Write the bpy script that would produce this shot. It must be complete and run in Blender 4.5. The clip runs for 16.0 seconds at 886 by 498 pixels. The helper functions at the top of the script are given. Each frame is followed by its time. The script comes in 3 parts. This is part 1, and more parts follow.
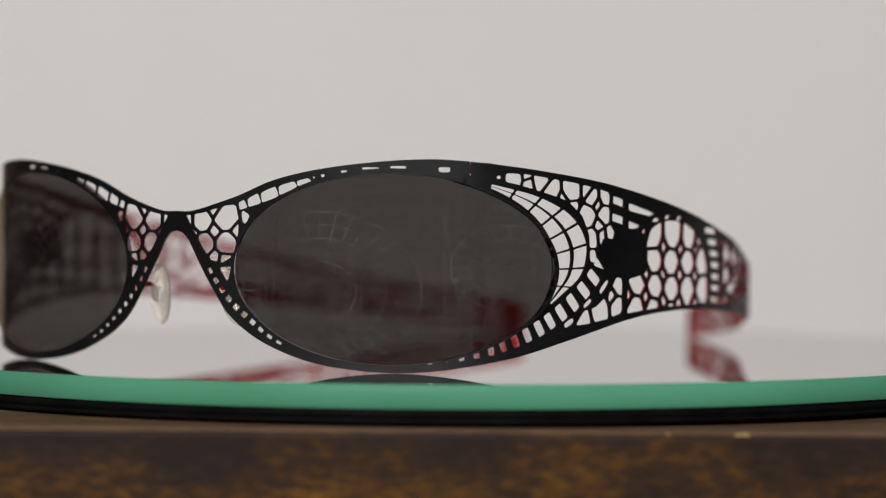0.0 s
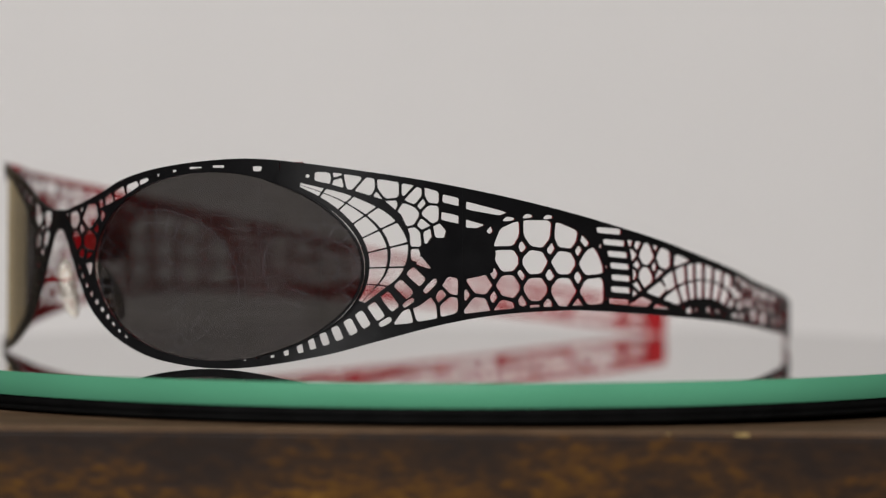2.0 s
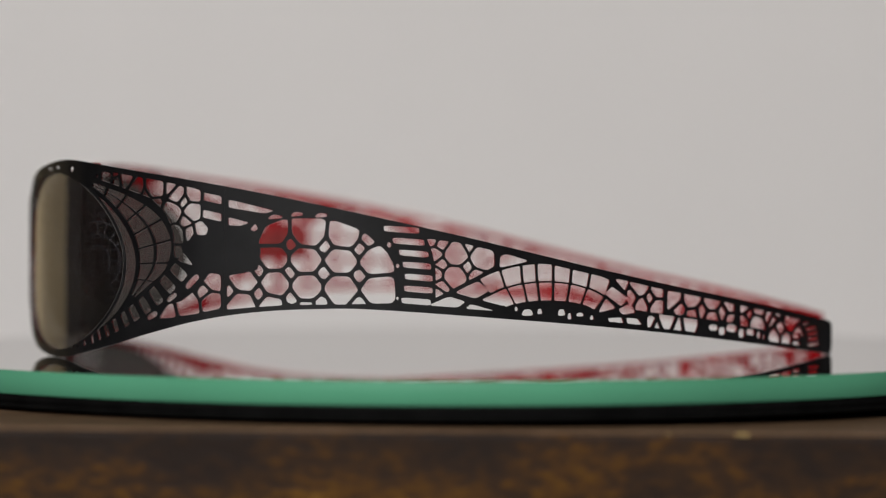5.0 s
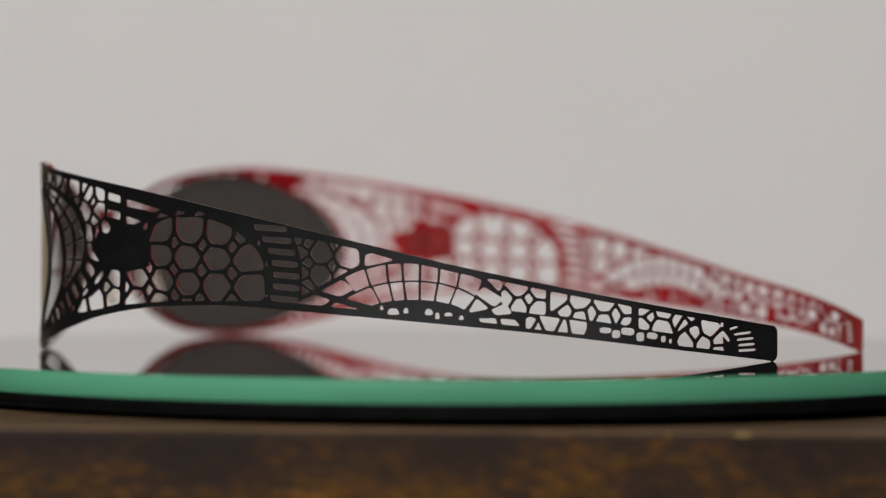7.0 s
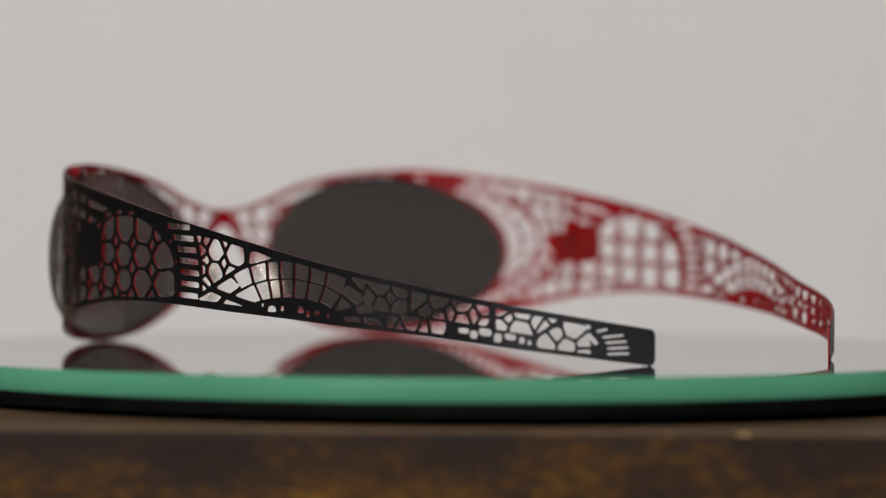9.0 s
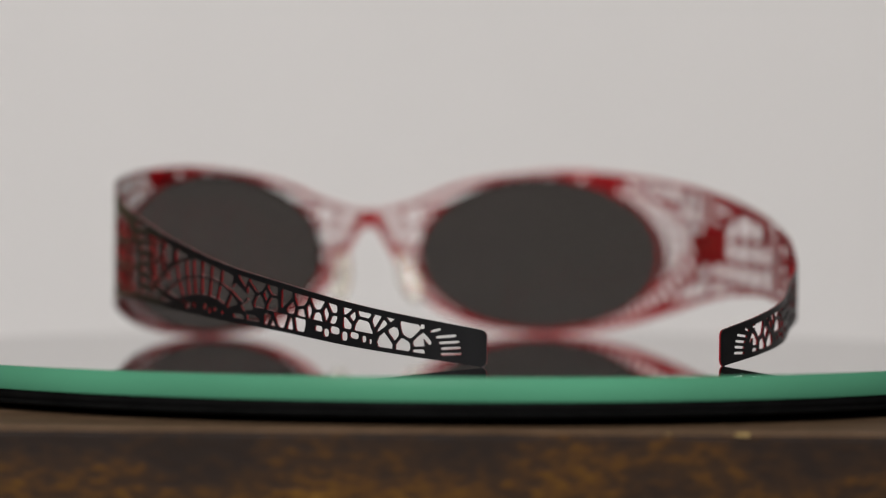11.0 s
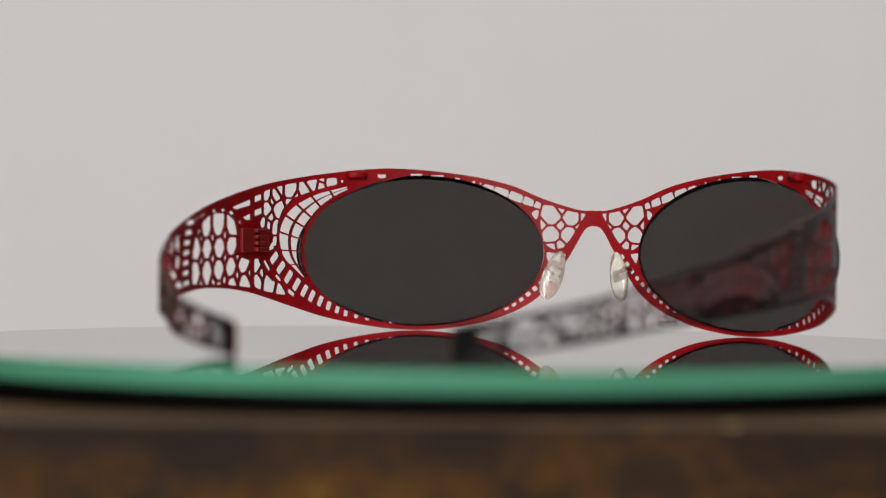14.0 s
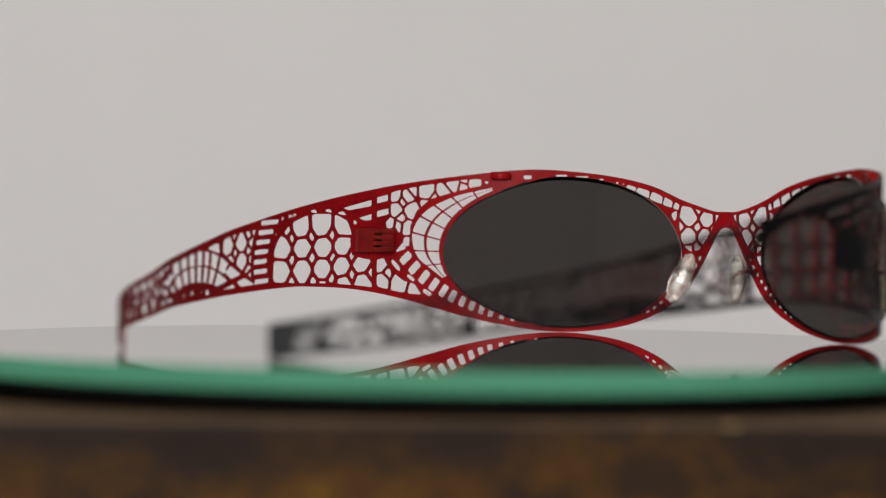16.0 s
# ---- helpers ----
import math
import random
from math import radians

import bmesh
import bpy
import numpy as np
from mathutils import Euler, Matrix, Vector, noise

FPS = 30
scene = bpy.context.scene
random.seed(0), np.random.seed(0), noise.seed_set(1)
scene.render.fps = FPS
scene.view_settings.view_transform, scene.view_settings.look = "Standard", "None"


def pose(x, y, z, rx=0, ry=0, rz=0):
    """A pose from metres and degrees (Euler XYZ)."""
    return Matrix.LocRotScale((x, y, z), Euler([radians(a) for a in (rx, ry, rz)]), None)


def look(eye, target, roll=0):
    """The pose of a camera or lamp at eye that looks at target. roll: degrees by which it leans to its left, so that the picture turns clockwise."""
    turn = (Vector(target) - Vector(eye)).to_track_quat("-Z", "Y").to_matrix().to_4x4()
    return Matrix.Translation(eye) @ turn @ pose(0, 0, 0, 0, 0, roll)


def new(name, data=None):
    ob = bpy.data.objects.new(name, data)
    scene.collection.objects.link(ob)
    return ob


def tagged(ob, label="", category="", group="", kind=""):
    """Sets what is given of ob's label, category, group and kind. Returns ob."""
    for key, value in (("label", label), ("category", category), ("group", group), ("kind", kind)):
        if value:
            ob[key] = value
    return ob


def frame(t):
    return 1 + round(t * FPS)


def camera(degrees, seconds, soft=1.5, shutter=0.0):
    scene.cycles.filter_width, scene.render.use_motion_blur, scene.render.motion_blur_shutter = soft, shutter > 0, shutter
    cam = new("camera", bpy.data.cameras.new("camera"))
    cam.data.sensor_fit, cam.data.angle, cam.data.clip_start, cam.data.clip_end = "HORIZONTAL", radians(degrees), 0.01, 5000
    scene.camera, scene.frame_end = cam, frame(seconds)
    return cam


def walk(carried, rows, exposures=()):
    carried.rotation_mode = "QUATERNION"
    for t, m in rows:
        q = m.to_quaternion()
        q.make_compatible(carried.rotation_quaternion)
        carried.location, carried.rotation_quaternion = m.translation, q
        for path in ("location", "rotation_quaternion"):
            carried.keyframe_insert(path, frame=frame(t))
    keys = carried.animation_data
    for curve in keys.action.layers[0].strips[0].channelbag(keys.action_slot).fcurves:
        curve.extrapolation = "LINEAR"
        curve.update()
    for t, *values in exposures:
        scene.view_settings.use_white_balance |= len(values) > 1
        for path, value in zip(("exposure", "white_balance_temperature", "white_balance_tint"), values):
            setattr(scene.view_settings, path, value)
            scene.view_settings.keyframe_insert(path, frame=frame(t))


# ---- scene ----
# ---- camera and its walk ----
# Long lens, 0.64 m from the turntable's axis, 31 mm above the glass.
cam = camera(16.2, 16.0, soft=1.2)
NEAR_EYE = (0.0, -0.640, 0.0306)
FAR_EYE = (0.0, -0.6571, 0.0306)


def eye_pose(eye):
    side, down = (-0.00264, -0.01479) if eye is NEAR_EYE else (-0.00184, -0.01520)
    return look(eye, (eye[0] + side, eye[1] + 1.0, eye[2] + down), 0.445)


walk(cam, [
    (0.0, eye_pose(NEAR_EYE)), (6.0, eye_pose(NEAR_EYE)), (12.58, eye_pose(NEAR_EYE)), (12.8, eye_pose(FAR_EYE)),
    (14.2, eye_pose(FAR_EYE)), (14.4, eye_pose(NEAR_EYE)), (15.65, eye_pose(NEAR_EYE)), (15.9, eye_pose(FAR_EYE)),
    (16.0, eye_pose(FAR_EYE)),
], exposures=[(0.0, 0.0), (2.5, -0.05), (5.0, -0.15), (7.5, -0.16), (9.0, -0.13), (11.5, -0.02), (12.5, 0.0), (14.0, -0.04), (14.5, -0.10), (16.0, -0.12)])
cam.data.dof.use_dof = True
cam.data.dof.aperture_fstop = 8.2
# the focus is pulled from the near side to the far side and back
focus = new("focus_mark")
cam.data.dof.focus_object = focus
walk(focus, [(t, pose(0, y, 0.02)) for t, y in (
    (0.0, -0.078), (2.5, -0.070), (5.0, -0.059), (7.0, -0.052), (8.0, -0.047), (8.5, -0.042), (9.2, -0.044), (10.5, -0.060), (12.0, -0.074), (12.58, -0.076), (12.8, 0.072), (14.2, 0.070), (14.4, -0.062),
    (15.0, -0.064), (15.65, -0.072), (15.9, 0.064), (16.0, 0.066))])

# ---- world and light ----
world = bpy.data.worlds.new("world")
world.use_nodes = True
scene.world = world
wn = world.node_tree.nodes
sky = wn.new("ShaderNodeTexSky")
sky.sky_type = "NISHITA"
sky.sun_disc = False
sky.sun_elevation = radians(35)
sky.sun_rotation = radians(200)
wn["Background"].inputs["Strength"].default_value = 0.08
world.node_tree.links.new(sky.outputs["Color"], wn["Background"].inputs["Color"])

sun_data = bpy.data.lights.new("sun", "SUN")
sun_data.energy, sun_data.angle, sun_data.color = 0.8, radians(12), (1.0, 0.95, 0.88)
sun = new("sun", sun_data)
sun.matrix_world = look((3, 6, 5), (0, 0, 0))

window_lamp = bpy.data.lights.new("window_light", "AREA")
window_lamp.shape, window_lamp.size, window_lamp.size_y = "RECTANGLE", 1.5, 1.3
window_lamp.energy, window_lamp.color = 116.0, (1.0, 0.972, 0.958)
lamp_ob = new("window_light", window_lamp)
lamp_ob.matrix_world = look((-0.4, -2.46, 1.05), (-0.2, 0.0, 0.45))


# ---- materials ----
def material(name, base, rough=0.5, metal=0.0, spec=0.5):
    m = bpy.data.materials.new(name)
    m.use_nodes = True
    b = m.node_tree.nodes["Principled BSDF"]
    b.inputs["Base Color"].default_value = (*base, 1)
    b.inputs["Roughness"].default_value = rough
    b.inputs["Metallic"].default_value = metal
    b.inputs["Specular IOR Level"].default_value = spec
    return m, m.node_tree.nodes, m.node_tree.links, b


def varied(name, stops, scale, rough=(0.4, 0.6), bump=0.0, detail=6.0, stretch=(1, 1, 1), metal=0.0, fine=8.0, spec=0.5, height_dark=None, grain=0.35):
    """A surface whose colour runs through stops by noise at two scales, with roughness and relief."""
    m, n, l, b = material(name, stops[0][1], metal=metal, spec=spec)
    co = n.new("ShaderNodeTexCoord")
    mp = n.new("ShaderNodeMapping")
    mp.inputs["Scale"].default_value = stretch
    l.new(co.outputs["Object"], mp.inputs["Vector"])
    a = n.new("ShaderNodeTexNoise")
    a.inputs["Scale"].default_value, a.inputs["Detail"].default_value = scale, detail
    c = n.new("ShaderNodeTexNoise")
    c.inputs["Scale"].default_value, c.inputs["Detail"].default_value = scale * fine, 4.0
    for t in (a, c):
        l.new(mp.outputs["Vector"], t.inputs["Vector"])
    mix = n.new("ShaderNodeMath")
    mix.operation = "MULTIPLY_ADD"
    mix.inputs[1].default_value = grain
    l.new(c.outputs["Fac"], mix.inputs[0])
    sub = n.new("ShaderNodeMath")
    sub.operation = "MULTIPLY_ADD"
    sub.inputs[1].default_value, sub.inputs[2].default_value = 1.0, -0.5 * grain
    l.new(a.outputs["Fac"], sub.inputs[0])
    l.new(sub.outputs[0], mix.inputs[2])
    ramp = n.new("ShaderNodeValToRGB")
    while len(ramp.color_ramp.elements) < len(stops):
        ramp.color_ramp.elements.new(0.5)
    for e, (p, col) in zip(ramp.color_ramp.elements, stops):
        e.position, e.color = p, (*col, 1)
    fac = mix.outputs[0]
    if height_dark:
        # darker at z0, fading out over the height to z1, with an uneven edge
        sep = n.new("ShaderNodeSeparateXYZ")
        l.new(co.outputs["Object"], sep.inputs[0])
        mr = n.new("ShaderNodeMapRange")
        mr.inputs["From Min"].default_value, mr.inputs["From Max"].default_value = height_dark[0], height_dark[1]
        mr.inputs["To Min"].default_value, mr.inputs["To Max"].default_value = height_dark[2], 0.0
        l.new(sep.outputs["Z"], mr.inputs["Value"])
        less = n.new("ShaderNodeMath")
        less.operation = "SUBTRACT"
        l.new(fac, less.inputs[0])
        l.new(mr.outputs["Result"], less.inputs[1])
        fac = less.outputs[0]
    l.new(fac, ramp.inputs["Fac"])
    l.new(ramp.outputs["Color"], b.inputs["Base Color"])
    rr = n.new("ShaderNodeMapRange")
    rr.inputs["To Min"].default_value, rr.inputs["To Max"].default_value = rough
    l.new(c.outputs["Fac"], rr.inputs["Value"])
    l.new(rr.outputs["Result"], b.inputs["Roughness"])
    if bump:
        bp = n.new("ShaderNodeBump")
        bp.inputs["Strength"].default_value, bp.inputs["Distance"].default_value = bump, 0.0004
        l.new(mix.outputs[0], bp.inputs["Height"])
        l.new(bp.outputs["Normal"], b.inputs["Normal"])
    return m


BLACK = varied("black_lacquered_metal", [(0.3, (0.0022, 0.0022, 0.0025)), (0.7, (0.0042, 0.0042, 0.0046))], 260, (0.34, 0.48), 0.05, spec=0.10)
RED = varied("red_lacquered_metal", [(0.3, (0.118, 0.0018, 0.0034)), (0.7, (0.175, 0.0032, 0.005))], 220, (0.30, 0.44), 0.05, spec=0.09)
WALL = varied("white_wall_paint", [(0.3, (0.745, 0.73, 0.72)), (0.7, (0.775, 0.76, 0.75))], 1.2, (0.8, 0.95), 0.02)
# the sheet's red for the hinge, browner, with shade darkening put into it
HINGE_SHADED_RED = varied("shaded_brownish_red", [(0.3, (0.085, 0.004, 0.0035)), (0.7, (0.135, 0.007, 0.006))], 300, (0.3, 0.45), 0.1, spec=0.2)
TAN = varied("tan_wall_paint", [(0.3, (0.54, 0.43, 0.25)), (0.7, (0.62, 0.50, 0.31))], 2.0, (0.75, 0.9), 0.05)
ROOM = varied("dark_brown_room_paint", [(0.3, (0.050, 0.042, 0.036)), (0.7, (0.075, 0.063, 0.054))], 1.5, (0.7, 0.9), 0.05)
CEILING = varied("ceiling_paint", [(0.3, (0.55, 0.53, 0.51)), (0.7, (0.6, 0.58, 0.56))], 1.5, (0.8, 0.95))
PLATTER = varied("black_plastic", [(0.3, (0.002, 0.002, 0.002)), (0.7, (0.004, 0.004, 0.004))], 150, (0.5, 0.65), 0.05, spec=0.02)
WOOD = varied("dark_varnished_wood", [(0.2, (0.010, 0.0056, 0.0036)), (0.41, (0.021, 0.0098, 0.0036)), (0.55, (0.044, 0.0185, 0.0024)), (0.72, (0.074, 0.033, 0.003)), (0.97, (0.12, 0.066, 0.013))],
              120, (0.4, 0.65), 0.3, stretch=(0.45, 1, 1.0), fine=6.0, spec=0.08, height_dark=(-0.0088, -0.0185, 0.20), grain=0.75)
WOODTOP = varied("worn_wood_top", [(0.3, (0.055, 0.033, 0.019)), (0.7, (0.105, 0.066, 0.040))], 70, (0.6, 0.8), 0.2, stretch=(0.3, 1, 1), spec=0.05, grain=0.6)
SILICONE, _n, _l, _b = material("clear_silicone", (0.96, 0.93, 0.84), 0.18)
_b.inputs["Transmission Weight"].default_value = 0.85
_b.inputs["Coat Weight"].default_value = 0.15
_b.inputs["IOR"].default_value = 1.42
PRINT, *_ = material("pale_print", (0.5, 0.42, 0.40), 0.6)
STEEL, *_ = material("brushed_steel", (0.42, 0.40, 0.38), 0.5, 1.0)
GOLD = varied("brass_fleck", [(0.3, (0.22, 0.15, 0.05)), (0.7, (0.4, 0.30, 0.12))], 900, (0.3, 0.5), 0.2, metal=1.0)


def layered(name, under, ior, rough=0.0):
    """A smooth reflecting surface over what shows through it; Fresnel drives the gloss."""
    m = bpy.data.materials.new(name)
    m.use_nodes = True
    n, l = m.node_tree.nodes, m.node_tree.links
    n.remove(n["Principled BSDF"])
    g = n.new("ShaderNodeBsdfGlossy")
    g.inputs["Roughness"].default_value = rough
    f = n.new("ShaderNodeFresnel")
    f.inputs["IOR"].default_value = ior
    x = n.new("ShaderNodeMixShader")
    l.new(f.outputs[0], x.inputs[0])
    l.new(under(n, l), x.inputs[1])
    l.new(g.outputs[0], x.inputs[2])
    l.new(x.outputs[0], n["Material Output"].inputs["Surface"])
    return m


def see_through(colour):
    def under(n, l):
        t = n.new("ShaderNodeBsdfTransparent")
        t.inputs["Color"].default_value = (*colour, 1)
        return t.outputs[0]
    return under


def matt(colour):
    def under(n, l):
        t = n.new("ShaderNodeBsdfDiffuse")
        t.inputs["Color"].default_value = (*colour, 1)
        tex = n.new("ShaderNodeTexNoise")
        tex.inputs["Scale"].default_value = 14.0
        co = n.new("ShaderNodeTexCoord")
        l.new(co.outputs["Object"], tex.inputs["Vector"])
        r = n.new("ShaderNodeValToRGB")
        for e, k in zip(r.color_ramp.elements, (0.86, 1.1)):
            e.color = (*[c * k for c in colour], 1)
        r.color_ramp.elements[0].position, r.color_ramp.elements[1].position = 0.35, 0.65
        l.new(tex.outputs["Fac"], r.inputs["Fac"])
        l.new(r.outputs[0], t.inputs["Color"])
        return t.outputs[0]
    return under


LENS, _n, _l, _b = material("grey_tinted_lens", (0.083, 0.076, 0.072), 0.0)
_b.inputs["Transmission Weight"].default_value = 1.0
_b.inputs["IOR"].default_value = 1.5


def etched(name):
    """The tinted lens with faint etched tracery: rings of panes between spokes, honeycomb round them, in upright
    patches painted for reflections.
    """
    m, n, l, b = material(name, (0.083, 0.076, 0.072), 0.0)
    b.inputs["Transmission Weight"].default_value = 1.0
    b.inputs["IOR"].default_value = 1.5
    co = n.new("ShaderNodeTexCoord")
    sep = n.new("ShaderNodeSeparateXYZ")
    l.new(co.outputs["Object"], sep.inputs[0])

    def op(kind, a, c=0.0, d=0.0):
        x = n.new("ShaderNodeMath")
        x.operation = kind
        for i, v in enumerate((a, c, d)):
            if isinstance(v, (int, float)):
                x.inputs[i].default_value = v
            else:
                l.new(v, x.inputs[i])
        return x.outputs[0]

    def line(v, half):
        return op("MAXIMUM", op("SUBTRACT", 1.0, op("DIVIDE", op("ABSOLUTE", v), half)), 0.0)
    along = op("MULTIPLY", op("ABSOLUTE", sep.outputs["X"]), 1000.0)
    up = op("MULTIPLY", sep.outputs["Z"], 1000.0)
    tracery, free = 0.0, 1.0
    for cx, cz, radii, spokes in ((27.5, 14.5, (5.4, 9.6, 12.0, 14.4), 36), (58.0, 19.0, (3.0, 5.2, 7.6), 20)):
        dx, dz = op("MULTIPLY", op("SUBTRACT", along, cx), 0.85), op("SUBTRACT", up, cz)
        r = op("SQRT", op("ADD", op("MULTIPLY", dx, dx), op("MULTIPLY", dz, dz)))
        turn = op("MULTIPLY", op("ARCTAN2", dz, dx), spokes / (2 * math.pi))
        ray = op("MULTIPLY", op("SUBTRACT", op("FRACT", op("ADD", turn, 100.5)), 0.5), op("MULTIPLY", r, 2 * math.pi / spokes))
        between = op("MULTIPLY", op("GREATER_THAN", r, radii[1]), op("LESS_THAN", r, radii[-1]))
        tracery = op("MAXIMUM", tracery, op("MULTIPLY", line(ray, 0.2), between))
        for q in radii:
            tracery = op("MAXIMUM", tracery, line(op("SUBTRACT", r, q), 0.2))
        free = op("MULTIPLY", free, op("SUBTRACT", 1.0, between))
    flat = n.new("ShaderNodeCombineXYZ")
    l.new(along, flat.inputs[0])
    l.new(up, flat.inputs[1])
    for scale in (0.26, 0.45):
        v = n.new("ShaderNodeTexVoronoi")
        v.feature = "DISTANCE_TO_EDGE"
        v.inputs["Scale"].default_value, v.inputs["Randomness"].default_value = scale, 0.18
        l.new(flat.outputs[0], v.inputs["Vector"])
        tracery = op("MAXIMUM", tracery, op("MULTIPLY", line(v.outputs["Distance"], 0.2 * scale), op("MULTIPLY", free, 0.4)))
    # upright patches stand in for the reflections that bring out the etching
    patch = n.new("ShaderNodeTexNoise")
    patch.inputs["Scale"].default_value, patch.inputs["Detail"].default_value = 0.11, 2.0
    tall = n.new("ShaderNodeMapping")
    tall.inputs["Scale"].default_value = (1.0, 0.22, 1.0)
    l.new(flat.outputs[0], tall.inputs["Vector"])
    l.new(tall.outputs["Vector"], patch.inputs["Vector"])
    pr = n.new("ShaderNodeMapRange")
    pr.inputs["From Min"].default_value, pr.inputs["From Max"].default_value = 0.36, 0.58
    pr.inputs["To Max"].default_value = 0.042
    l.new(patch.outputs["Fac"], pr.inputs["Value"])
    d = n.new("ShaderNodeBsdfDiffuse")
    d.inputs["Color"].default_value = (0.60, 0.60, 0.68, 1)
    x = n.new("ShaderNodeMixShader")
    l.new(op("MULTIPLY_ADD", tracery, pr.outputs["Result"], 0.001), x.inputs[0])
    l.new(b.outputs[0], x.inputs[1])
    l.new(d.outputs[0], x.inputs[2])
    l.new(x.outputs[0], n["Material Output"].inputs["Surface"])
    return m


LENS_FRONT = etched("etched_tinted_lens")
LENS_EDGE, *_ = material("dark_lens_edge", (0.11, 0.10, 0.095), 0.6, 0.0, 0.05)


def mirror_back(n, l):
    t = n.new("ShaderNodeBsdfGlossy")
    t.inputs["Color"].default_value, t.inputs["Roughness"].default_value = (0.97, 0.96, 0.955, 1), 0.003
    return t.outputs[0]


GLASS_TOP = layered("mirror_glass_face", mirror_back, 1.5, 0.0)
GLASS_EDGE = layered("green_glass_edge", matt((0.054, 0.188, 0.112)), 1.1, 0.3)
PANE = layered("window_pane", see_through((0.95, 0.97, 0.96)), 1.45)

MM = 0.001


# ---- mesh helpers ----
def part(name, bm, mat, parent=None, label=""):
    me = bpy.data.meshes.new(name)
    bm.to_mesh(me)
    bm.free()
    for m in (mat if isinstance(mat, (list, tuple)) else [mat]):
        me.materials.append(m)
    ob = new(name, me)
    ob.parent = parent
    if label:
        tagged(ob, label)
    return ob


def box(bm, x0, x1, y0, y1, z0, z1, bevel=0.0, segments=2):
    r = bmesh.ops.create_cube(bm, size=1.0)
    for v in r["verts"]:
        v.co = Vector(((x0 + x1) / 2 + v.co.x * (x1 - x0), (y0 + y1) / 2 + v.co.y * (y1 - y0), (z0 + z1) / 2 + v.co.z * (z1 - z0)))
    if bevel:
        edges = list({e for v in r["verts"] for e in v.link_edges})
        bmesh.ops.bevel(bm, geom=edges, offset=bevel, segments=segments, affect="EDGES", profile=0.5)
    return bm


def lathe(profile, segments=256, mats=None):
    """A closed turned body from (radius, height) pairs; mats: a material index for each step of the profile."""
    bm = bmesh.new()
    rings = []
    for r, z in profile:
        rings.append([bm.verts.new((r * math.cos(a), r * math.sin(a), z)) for a in [2 * math.pi * i / segments for i in range(segments)]])
    for k, (a, b) in enumerate(zip(rings, rings[1:])):
        for i in range(segments):
            j = (i + 1) % segments
            f = bm.faces.new((a[i], a[j], b[j], b[i]))
            f.smooth = True
            f.material_index = mats[k] if mats else 0
    f = bm.faces.new(list(reversed(rings[0])))
    f.material_index = mats[0] if mats else 0
    f = bm.faces.new(rings[-1])
    f.material_index = mats[-1] if mats else 0
    return bm


def spline(points, steps=24):
    """Catmull-Rom through a few control points."""
    k = [np.array(p, float) for p in points]
    k = [2 * k[0] - k[1]] + k + [2 * k[-1] - k[-2]]
    out = []
    for a, b, c, d in zip(k, k[1:], k[2:], k[3:]):
        for s in np.arange(steps) / steps:
            out.append(0.5 * (2 * b + (c - a) * s + (2 * a - 5 * b + 4 * c - d) * s * s + (3 * b - a - 3 * c + d) * s ** 3))
    out.append(k[-2])
    return np.array(out)


# ---- the room ----
def wall(name, x0, x1, y0, y1, z0, z1, mat, label):
    return tagged(part(name, box(bmesh.new(), x0, x1, y0, y1, z0, z1), mat), label, "wall", kind="structure")


wall("wall_north", -0.55, 2.4, 1.6, 1.7, -0.8, 2.0, WALL, "plain off-white painted wall behind the turntable")
wall("wall_northwest", -1.62, -0.55, 1.6, 1.7, -0.8, 2.0, TAN, "plain tan painted wall beside the white one")
wall("wall_corner", -1.95, -1.62, 1.6, 1.7, -0.8, 2.0, ROOM, "plain brown strip of wall in the corner")
wall("wall_west", -2.05, -1.95, -2.6, 1.7, -0.8, 2.0, ROOM, "plain brown side wall of the room")
wall("wall_east", 2.4, 2.5, -2.6, 1.7, -0.8, 2.0, ROOM, "plain brown side wall of the room")
tagged(part("floor", box(bmesh.new(), -2.05, 2.5, -2.6, 1.7, -0.9, -0.8), ROOM), "plain brown floor of the room", "floor", kind="structure")
tagged(part("ceiling", box(bmesh.new(), -2.05, 2.5, -2.6, 1.7, 2.0, 2.1), CEILING), "plain pale ceiling of the room", "ceiling", kind="structure")
bm = bmesh.new()
box(bm, -1.95, -1.2, -2.6, -2.5, -0.8, 2.0)
box(bm, 0.4, 2.4, -2.6, -2.5, -0.8, 2.0)
box(bm, -1.2, 0.4, -2.6, -2.5, -0.8, 0.35)
box(bm, -1.2, 0.4, -2.6, -2.5, 1.75, 2.0)
tagged(part("wall_south", bm, ROOM), "plain brown wall with a window opening", "wall", kind="structure")
window = tagged(new("window_1"), "window in the wall behind the camera", "window", kind="structure")
bm = bmesh.new()
box(bm, -1.2, -1.14, -2.58, -2.52, 0.35, 1.75)
box(bm, 0.34, 0.4, -2.58, -2.52, 0.35, 1.75)
box(bm, -1.14, 0.34, -2.58, -2.52, 0.35, 0.41)
box(bm, -1.14, 0.34, -2.58, -2.52, 1.69, 1.75)
part("window_frame", bm, WALL, window)
glazing = part("pane", box(bmesh.new(), -1.14, 0.34, -2.555, -2.549, 0.41, 1.69), PANE, window)
glazing.visible_shadow = False

